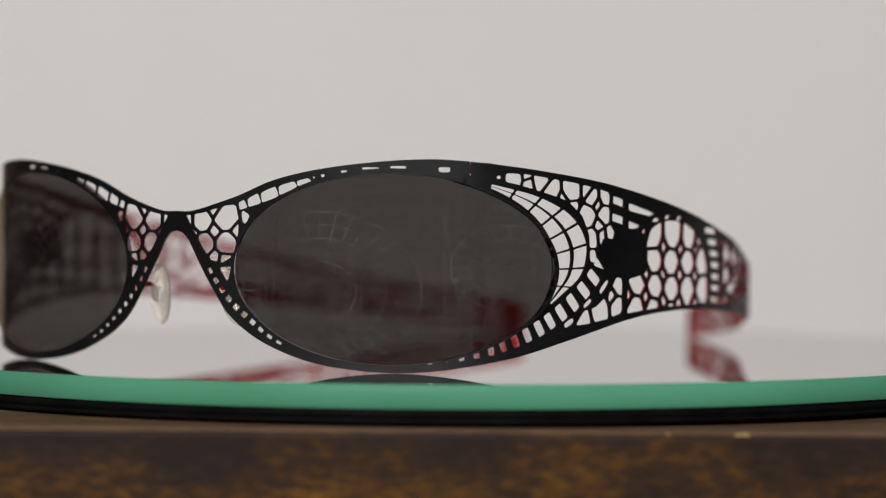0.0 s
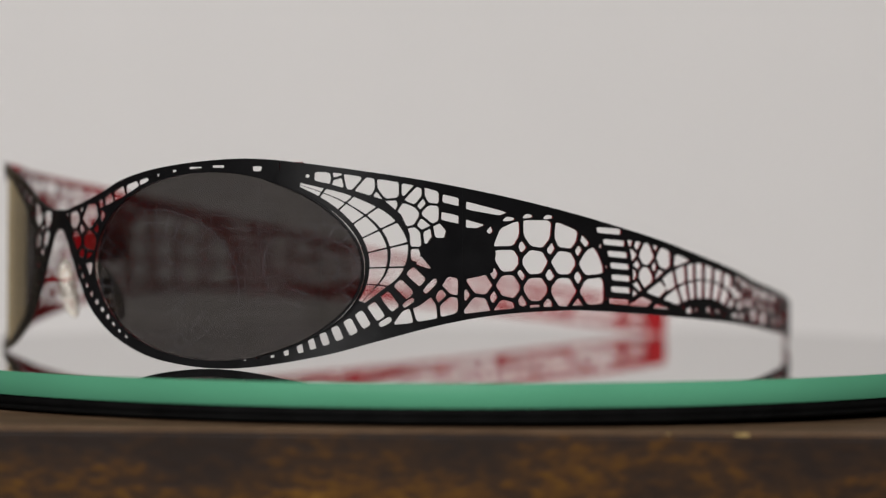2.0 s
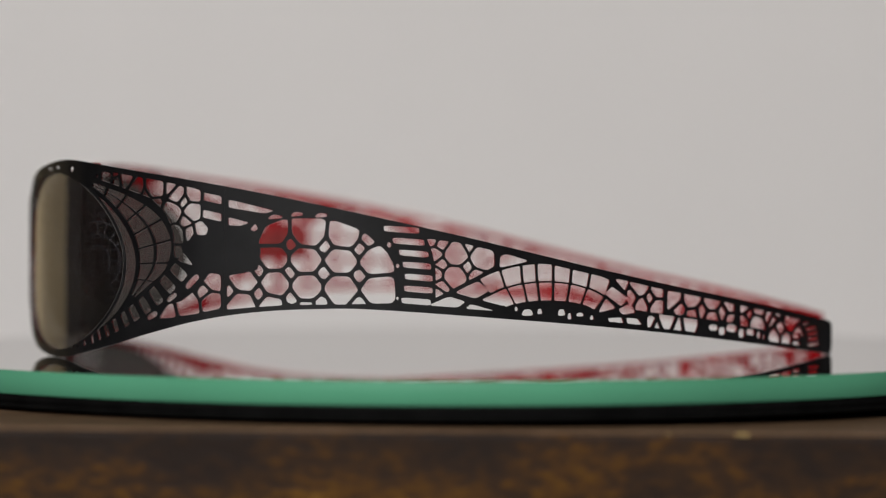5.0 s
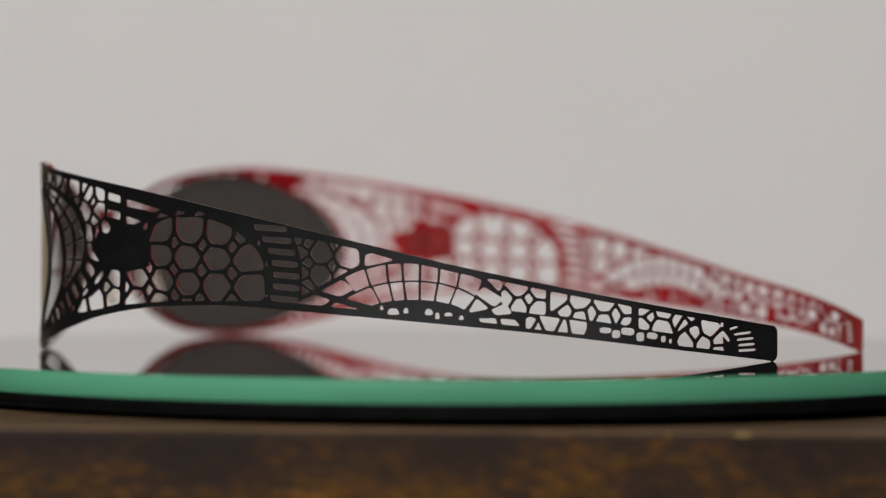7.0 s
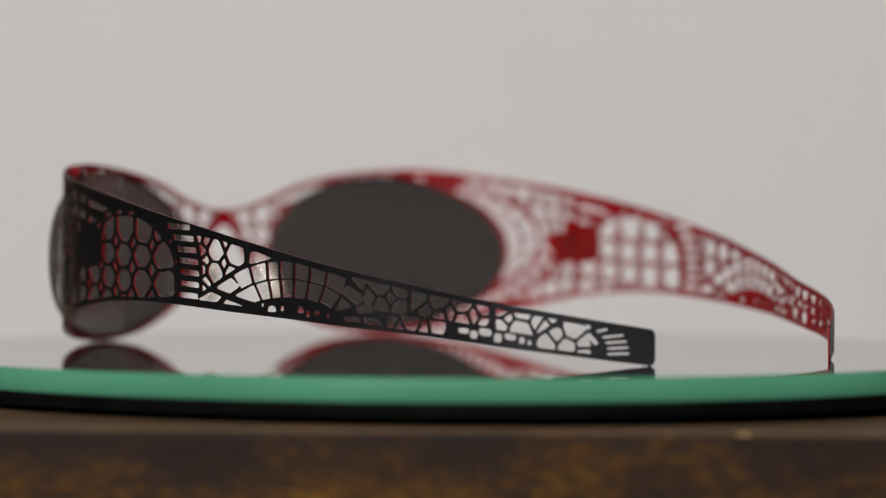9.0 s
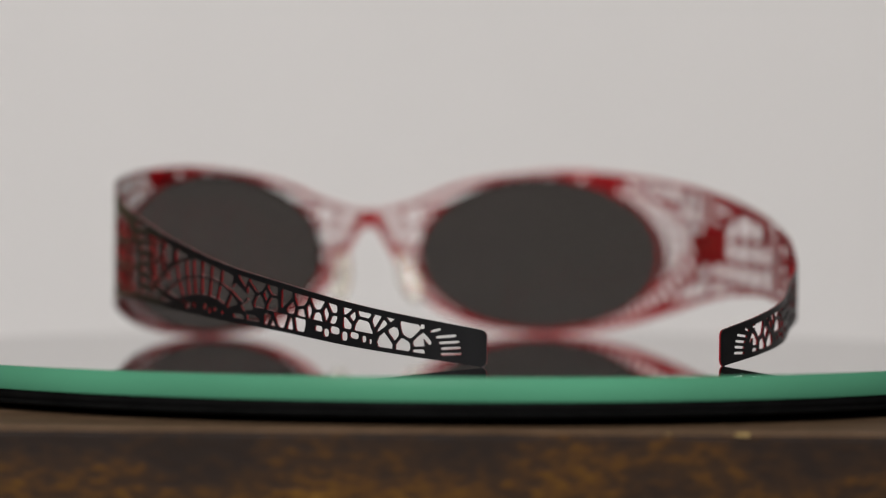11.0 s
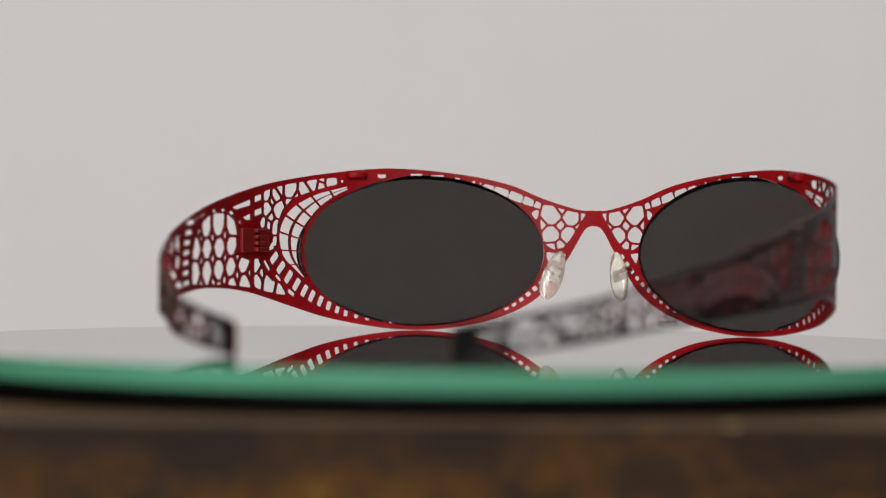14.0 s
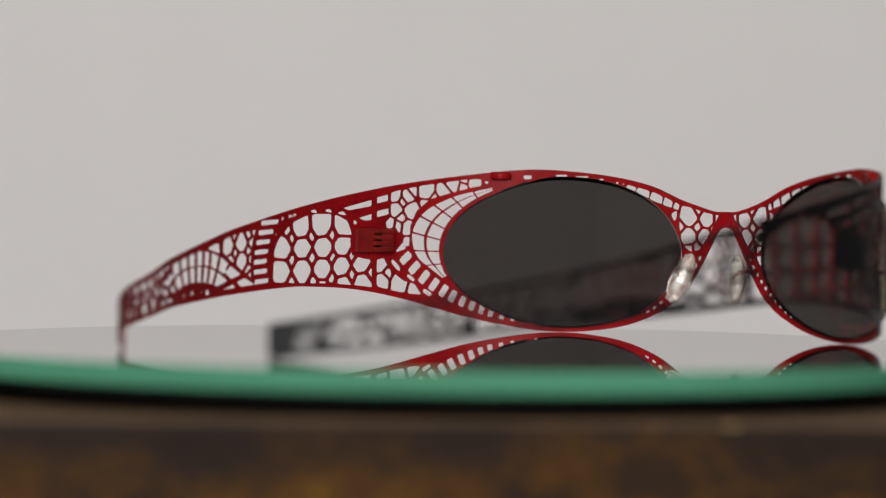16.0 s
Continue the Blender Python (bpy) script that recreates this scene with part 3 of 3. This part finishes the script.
    # cell clusters between the rosette and the tip, with solid bars between
    h.append(inset(wedge(165.5, 21.3, 3.2, 2.4, 155)))
    h += cells(band(166.8, 175.2, 1.1, 0.9, low=0.36), [(169.9, 20.4, 1.7), (168.0, 18.6, 0.85), (173.8, 19.6, 1.3), (172.0, 18.2, 0.95), (173.6, 16.8, 1.2), (170.3, 17.2, 1.2)], 0.55, 0.12)
    h += cells(band(176.0, 191.3, 1.1, 0.9, low=0.40), [(177.4, 18.3, 1.6), (181.5, 18.0, 1.7), (178.8, 16.4, 0.85), (181.8, 15.3, 0.9), (183.8, 15.8, 0.85), (186.1, 17.3, 1.6), (190.1, 16.5, 1.2), (188.5, 15.5, 1.0),
                                                         (190.1, 14.6, 0.55), (186.1, 14.6, 1.25)], 0.6, 0.12)
    lean = (0.566, -0.824)
    h += cells(clip(band(192.6, 206.2, 1.1, 0.9, low=0.36), (201.7, 13.1), lean), [(193.7, 16.4, 1.1), (197.7, 15.9, 1.6), (194.7, 15.0, 0.8), (193.6, 13.9, 0.85), (197.2, 13.2, 1.7), (200.2, 14.5, 1.0), (203.3, 15.1, 1.1),
                                                                                (201.7, 13.5, 1.1)], 0.55, 0.12)
    h += cells(clip(band(200.2, 209.9, 1.2, 0.8, lean1=-1), (202.1, 12.5), (-0.566, 0.824)), [(202.2, 10.4, 1.2), (203.9, 11.8, 0.85), (207.0, 12.6, 1.5), (205.8, 10.1, 1.35), (208.7, 10.7, 0.95), (208.8, 8.7, 0.7)], 0.55, 0.12)
    h += cells(band(171.4, 182.9, 1.3, 0.75, high=0.36), [(172.3, 13.6, 0.7), (173.5, 12.9, 0.4), (176.1, 14.1, 1.6), (178.6, 12.9, 0.85), (180.9, 13.3, 1.3)], 0.6, 0.1)
    for q in ((186.4, 12.5, 2.2, 1.1, -4), (188.4, 11.8, 1.6, 1.5), (190.6, 12.3, 2.6, 1.4, -7), (193.0, 11.3, 1.6, 1.7), (195.3, 11.5, 2.2, 1.2, -9), (197.5, 10.9, 1.1, 1.2), (198.9, 10.5, 0.7, 0.9),
              (210.4, 11.3, 2.7, 0.9, -47), (209.6, 13.5, 0.9, 0.9)):
        h.append(inset(pane(*q)))
    for k in range(5):
        z = 8.3 + 1.02 * k
        s, e = (213.2, 213.2, 212.8, 212.2, 211.2)[k], (217.3, 217.1, 216.8, 216.2, 213.2)[k]
        lean = 0.12 + 0.09 * k
        h.append(soften([(s, z), (s, z + 0.5), (e, z + 0.5 + lean), (e, z + lean)], 2, 0.15))
    return h


def outline(u0, u1):
    us = np.linspace(u0, u1, int(abs(u1 - u0) / 0.7))
    hi = [(u, top(abs(u))) for u in us]
    lo = [(u, bottom(abs(u))) for u in us[::-1]]
    return hi, lo


def inside(points, poly):
    x, z = points[:, 0], points[:, 1]
    hit = np.zeros(len(points), bool)
    for (x0, z0), (x1, z1) in zip(poly, np.roll(poly, -1, 0)):
        m = (z0 > z) != (z1 > z)
        if m.any():
            hit[m] ^= x[m] < (x1 - x0) * (z[m] - z0) / (z1 - z0) + x0
    return hit


from mathutils.geometry import delaunay_2d_cdt


def sheet(name, edge, holes, parent, label="", black_to=-0.4):
    """Cuts the holes from the flat outline, gives the sheet its thickness and bends it: black outside, red inside and in the cuts."""
    loops = [np.array(edge)] + [np.array(h) for h in holes]
    pts, segs = [], []
    for lp in loops:
        n0 = len(pts)
        pts += [tuple(p) for p in lp]
        segs += [(n0 + i, n0 + (i + 1) % len(lp)) for i in range(len(lp))]
    lo, hi = loops[0].min(0), loops[0].max(0)
    gu, gz = np.meshgrid(np.arange(lo[0], hi[0], 1.5), np.arange(lo[1], hi[1], 2.0))
    pts += [(a + 0.013, b + 0.007) for a, b in zip(gu.ravel(), gz.ravel())]
    out = delaunay_2d_cdt([Vector(p) for p in pts], segs, [], 0, 1e-4)
    v = np.array([tuple(p) for p in out[0]])
    f = np.array(out[2])
    mid = v[f].mean(1)
    keep = inside(mid, loops[0])
    for lp in loops[1:]:
        a, b = lp.min(0), lp.max(0)
        near = np.where(keep & (mid[:, 0] > a[0]) & (mid[:, 0] < b[0]) & (mid[:, 1] > a[1]) & (mid[:, 1] < b[1]))[0]
        keep[near[inside(mid[near], lp)]] = False
    f = f[keep]
    used = np.unique(f)
    remap = {int(k): i for i, k in enumerate(used)}
    v = v[used]
    f = [[remap[int(i)] for i in t] for t in f]
    n = len(v)
    outer = [bend(u, z, SHEET / 2) for u, z in v]
    inner = [bend(u, z, -SHEET / 2) for u, z in v]
    faces, mats = [], []
    once = {}
    for t in f:
        for a, b in zip(t, t[1:] + t[:1]):
            if (b, a) in once:
                del once[(b, a)]
            else:
                once[(a, b)] = 1
        faces.append(t)
        mats.append(0)
        faces.append([i + n for i in reversed(t)])
        mats.append(1)
    for a, b in once:
        faces.append([b + 2 * n, a + 2 * n, a + 4 * n, b + 4 * n])
        mats.append(0)
        faces.append([b + 4 * n, a + 4 * n, a + 3 * n, b + 3 * n])
        mats.append(1)
    me = bpy.data.meshes.new(name)
    me.from_pydata(outer + inner + outer + inner + [bend(u, z, SHEET * black_to) for u, z in v], [], faces)
    me.polygons.foreach_set("material_index", mats)
    me.polygons.foreach_set("use_smooth", [k < 2 * len(f) for k in range(len(faces))])
    me.materials.append(BLACK)
    me.materials.append(RED)
    me.update()
    ob = new(name, me)
    ob.parent = parent
    return tagged(ob, label) if label else ob


def mirrored(holes):
    return [np.array(h)[::-1] * (-1, 1) for h in holes]


def lens_off(u):
    """The lens is flatter than the sheet: towards the temple it stands out from it."""
    return 3.4 * max(0.0, (u - 46) / 24) ** 2


def lens_edge(a):
    """How far the lens reaches past the oval opening at the angle a: along and across."""
    c = math.cos(a)
    return np.interp(c, (-1.0, 0.15, 0.4, 1.0), (-0.05, 0.5, -0.1, -0.2)), np.interp(c, (0.15, 0.4, 1.0), (0.9 if a < math.pi else 0.25, -0.12, -0.2))


def rim_wire(side, parent):
    pts = []
    for a in np.linspace(-1.25, 1.25, 22):
        g, k = lens_edge(a % (2 * math.pi))
        u = LENS_C[0] + (LENS_A + g + 0.15) * math.cos(a)
        pts.append(Vector(bend(side * u, LENS_C[1] + (LENS_B + k + 0.15) * math.sin(a), lens_off(u) - 0.72)))
    part("rim", tube(pts, 0.3 * MM, 8), BLACK, parent, "thin black wire rim standing off the sheet")


def lens_body(side, parent):
    """A tinted lens bent with the sheet, just behind it."""
    bm = bmesh.new()
    rings = 14
    layers = []
    for off in (-0.35, -1.2):
        mid = bm.verts.new(bend(side * LENS_C[0], LENS_C[1], off))
        rows = []
        for k in range(1, rings + 1):
            r = k / rings
            row = []
            for i in range(96):
                a = 2 * math.pi * i / 96
                g, k2 = lens_edge(a)
                u, z = LENS_C[0] + r * (LENS_A + g) * math.cos(a), LENS_C[1] + r * (LENS_B + k2) * math.sin(a)
                row.append(bm.verts.new(bend(side * u, z, off + lens_off(u))))
            rows.append(row)
        layers.append((mid, rows))
    for k, (mid, rows) in enumerate(layers):
        for i in range(96):
            bm.faces.new((mid, rows[0][i], rows[0][(i + 1) % 96])).material_index = 2 - 2 * k
            for a, b in zip(rows, rows[1:]):
                bm.faces.new((a[i], b[i], b[(i + 1) % 96], a[(i + 1) % 96])).material_index = 2 - 2 * k
    # the edge has vertices of its own, so that the faces stay evenly curved up to it
    a, b = ([bm.verts.new(v.co) for v in rows[-1]] for _, rows in layers)
    for i in range(96):
        f = bm.faces.new((a[i], a[(i + 1) % 96], b[(i + 1) % 96], b[i]))
        f.material_index = 1
    for f in bm.faces:
        f.smooth = f.material_index != 1
    bmesh.ops.recalc_face_normals(bm, faces=bm.faces)
    centre = Vector(bend(side * LENS_C[0], LENS_C[1], -0.78))
    outward = Vector(bend(side * LENS_C[0], LENS_C[1], 0.0)) - centre
    bm.normal_update()
    for f in bm.faces:
        if f.material_index == 1:
            wrong = f.normal.dot(f.calc_center_median() - centre) < 0
        else:
            wrong = (f.normal.dot(outward) < 0) == (f.material_index == 2)
        if wrong:
            f.normal_flip()
    return part("lens", bm, [LENS, LENS_EDGE, LENS_FRONT], parent, "dark grey tinted oval lens")


def tube(points, radius, sides=10):
    bm = bmesh.new()
    c = spline(points, 8)
    rings = []
    for i, p in enumerate(c):
        t = Vector(c[min(i + 1, len(c) - 1)] - c[max(i - 1, 0)]).normalized()
        q = t.to_track_quat("Z", "Y")
        rings.append([bm.verts.new(Vector(p) + q @ Vector((radius * math.cos(2 * math.pi * k / sides), radius * math.sin(2 * math.pi * k / sides), 0))) for k in range(sides)])
    for a, b in zip(rings, rings[1:]):
        for k in range(sides):
            bm.faces.new((a[k], a[(k + 1) % sides], b[(k + 1) % sides], b[k])).smooth = True
    bm.faces.new(rings[0][::-1])
    bm.faces.new(rings[-1])
    return bm


def nose_pad(side, parent):
    bm = bmesh.new()
    bmesh.ops.create_uvsphere(bm, u_segments=32, v_segments=20, radius=1.0)
    turn = pose(side * 8.2 * MM, 4.9 * MM, 13.4 * MM, 10, side * -22, side * 30)
    for v in bm.verts:
        x, y, z = v.co
        v.co = turn @ Vector((x * 2.5 * MM * (1.0 - 0.15 * z), y * 1.75 * MM + 0.5 * MM * (x * x + z * z) * 0.6, z * 6.2 * MM))
    for f in bm.faces:
        f.smooth = True
    pad = part("nose_pad", bm, SILICONE, parent, "clear silicone nose pad")
    bm = box(bmesh.new(), -1.1 * MM, 1.1 * MM, -0.5 * MM, 0.5 * MM, -1.4 * MM, 1.4 * MM, 0.25 * MM)
    bmesh.ops.transform(bm, matrix=turn, verts=bm.verts)
    part("pad_mount", bm, STEEL, pad, "small bright metal plate inside the pad")
    a = Vector(bend(side * 9.6, 20.3, -0.3))
    b = turn @ Vector((0, 0.4 * MM, 0))
    m = (a + b) / 2 + Vector((side * 0.6 * MM, 2.2 * MM, 1.0 * MM))
    part("pad_arm", tube([a, m, b], 0.45 * MM), RED, pad, "thin red wire arm")
    return pad


def place_on_sheet(bm, side, u, z, off):
    """Moves a small body, built flat (x along the sheet, y inwards), to a place on the sheet's inside."""
    p = Vector(bend(side * u, z, off))
    t = (Vector(bend(side * (u + 0.5), z, off)) - Vector(bend(side * (u - 0.5), z, off))).normalized()
    y = Vector((0, 0, 1)).cross(t)
    if y.dot(Vector(bend(side * u, z, off - 1)) - p) < 0:
        y = -y
    m = Matrix.Identity(4)
    for i in range(3):
        m[i][0], m[i][1], m[i][2], m[i][3] = t[i], y[i], (0, 0, 1)[i], p[i]
    bmesh.ops.transform(bm, matrix=m, verts=bm.verts)
    bmesh.ops.recalc_face_normals(bm, faces=bm.faces)
    return bm


def hinge(side, temple):
    """A plate on the temple, four flat knuckles, and the lower leaf on the front between them."""
    def block(x0, x1, y1, z0, z1, bevel):
        return place_on_sheet(box(bmesh.new(), x0 * MM, x1 * MM, 0, y1 * MM, z0 * MM, z1 * MM, bevel * MM), side, HINGE_U, 26.9, -0.2)
    h = part("hinge", block(0.5, 6.0, 1.0, -2.8, 2.8, 0.25), HINGE_SHADED_RED, temple, "red metal hinge with four knuckles, painted browner and darker for shade")
    part("hinge_leaf", block(-4.4, -1.0, 1.75, -2.6, 2.6, 0.2), HINGE_SHADED_RED, h)
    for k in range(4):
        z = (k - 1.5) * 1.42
        part("knuckle", block(-4.3, 1.2, 2.05, z - 0.5, z + 0.5, 0.35), HINGE_SHADED_RED, h)
    bm = bmesh.new()
    bmesh.ops.create_cone(bm, segments=16, cap_ends=True, radius1=0.5 * MM, radius2=0.5 * MM, depth=5.0 * MM)
    for v in bm.verts:
        v.co += Vector((-0.6 * MM, 1.1 * MM, 0))
    part("hinge_pin", place_on_sheet(bm, side, HINGE_U, 26.9, -0.2), BLACK, h, "dark hinge pin")


def size_mark(side, temple):
    """Small unreadable print on the inside of the temple, as bars."""
    bm = bmesh.new()
    for k, (u, w) in enumerate(((114.2, 0.9), (115.6, 1.2), (118.3, 0.7))):
        z = 32.75 - 0.2 * (u - 114.2)
        quad = [bend(side * (u + a * w / 2), z + b * 0.32 - a * 0.1, -SHEET / 2 - 0.012) for a, b in ((-1, -1), (1, -1), (1, 1), (-1, 1))]
        back = [bend(side * (u + a * w / 2), z + b * 0.32 - a * 0.1, -SHEET / 2 + 0.05) for a, b in ((-1, -1), (1, -1), (1, 1), (-1, 1))]
        q = [bm.verts.new(c) for c in quad]
        r = [bm.verts.new(c) for c in back]
        bm.faces.new(q)
        bm.faces.new(r[::-1])
        for i in range(4):
            bm.faces.new((q[i], r[i], r[(i + 1) % 4], q[(i + 1) % 4]))
    bmesh.ops.recalc_face_normals(bm, faces=bm.faces)
    part("size_mark", bm, PRINT, temple, "tiny pale print")


def rim_lock(side, parent):
    """A short barrel that closes the rim, with a screw through it."""
    def barrel(r, length, y, segments):
        bm = bmesh.new()
        bmesh.ops.create_cone(bm, segments=segments, cap_ends=True, radius1=r * MM, radius2=r * MM, depth=length * MM)
        bmesh.ops.transform(bm, matrix=Matrix.Translation((0, y * MM, 0.1 * MM)) @ Matrix.Rotation(math.pi / 2, 4, "Y"), verts=bm.verts)
        for f in bm.faces:
            f.smooth = len(f.verts) == 4
        return place_on_sheet(bm, side, 57.3, 42.2, -0.25)
    r = part("rim_lock", barrel(0.95, 4.4, 0.8, 20), RED, parent, "red screw barrel closing the rim")
    part("screw", barrel(0.5, 4.9, 0.8, 14), RED, r)


def make_sunglasses():
    g = tagged(new("sunglasses"), "oval sunglasses, pierced sheet metal, black outside and red inside", "sunglasses")
    fh, th = front_holes(), temple_holes()
    # the opening is wider than the lens towards the temple
    lens_hole = np.array([(LENS_C[0] + (LENS_A + g) * math.cos(t), LENS_C[1] + (LENS_B + g) * math.sin(t))
                          for t, g in ((t, 0.45 * max(0.0, math.cos(min(abs(t) / 0.95, 1.0) * math.pi / 2))) for t in np.linspace(-math.pi, math.pi, 161)[:-1])])
    hi, lo = outline(-HINGE_U + 0.008, HINGE_U - 0.008)
    sheet("front_frame", hi + lo, fh + mirrored(fh) + [lens_hole] + mirrored([lens_hole]), g, "pierced black metal front with a red inside")
    for side in (1, -1):
        hi, lo = outline(HINGE_U + 0.008, END_U)
        # rounded end of the temple
        t, b = hi[-1][1], lo[0][1]
        hi = [p for p in hi if p[0] < END_U - 1.3]
        lo = [p for p in lo if p[0] < END_U - 1.3]
        end = [(END_U - 1.3 + 1.3 * math.sin(a), t + 0.2 - 1.3 + 1.3 * math.cos(a)) for a in np.linspace(0.1, math.pi / 2, 7)]
        end += [(END_U - 1.3 + 1.3 * math.cos(a), b + 1.3 - 1.3 * math.sin(a)) for a in np.linspace(0, math.pi / 2 - 0.1, 7)]
        edge = hi + end + lo
        holes = th
        if side < 0:
            edge, holes = [(-u, z) for u, z in edge[::-1]], mirrored(th)
        temple = sheet("temple", edge, holes, g, "pierced black metal temple with a red inside", 0.05)
        hinge(side, temple)
        size_mark(side, temple)
        lens_body(side, g)
        rim_wire(side, g)
        nose_pad(side, g)
        rim_lock(side, g)
    return g


sunglasses = make_sunglasses()

# ---- the turning ----
FACING = 58.25
BRIDGE = (-49.8 * MM, -70.1 * MM)


def turned(t):
    return -math.degrees(0.209390 * t - 0.0000486 * (t - 8) ** 2)


def motions():
    # the disc leans by a third of a degree and carries the sunglasses round
    times = [0.5 * k for k in range(33)]
    walk(sunglasses, [(t, pose(0, 0, 0, 0, 0, turned(t)) @ pose(*BRIDGE, 0, 0, 0, FACING - 90)) for t in times])
    tilt = Matrix.Rotation(math.radians(FACING - 90), 4, "Z") @ Matrix.Rotation(math.atan(0.0062), 4, "X")
    rise = Matrix.Translation((0, 0, 0.0062 * 73.0 * MM))
    for thing in (disc, platter):
        walk(thing, [(t, pose(0, 0, 0, 0, 0, turned(t)) @ rise @ tilt) for t in times])


motions()
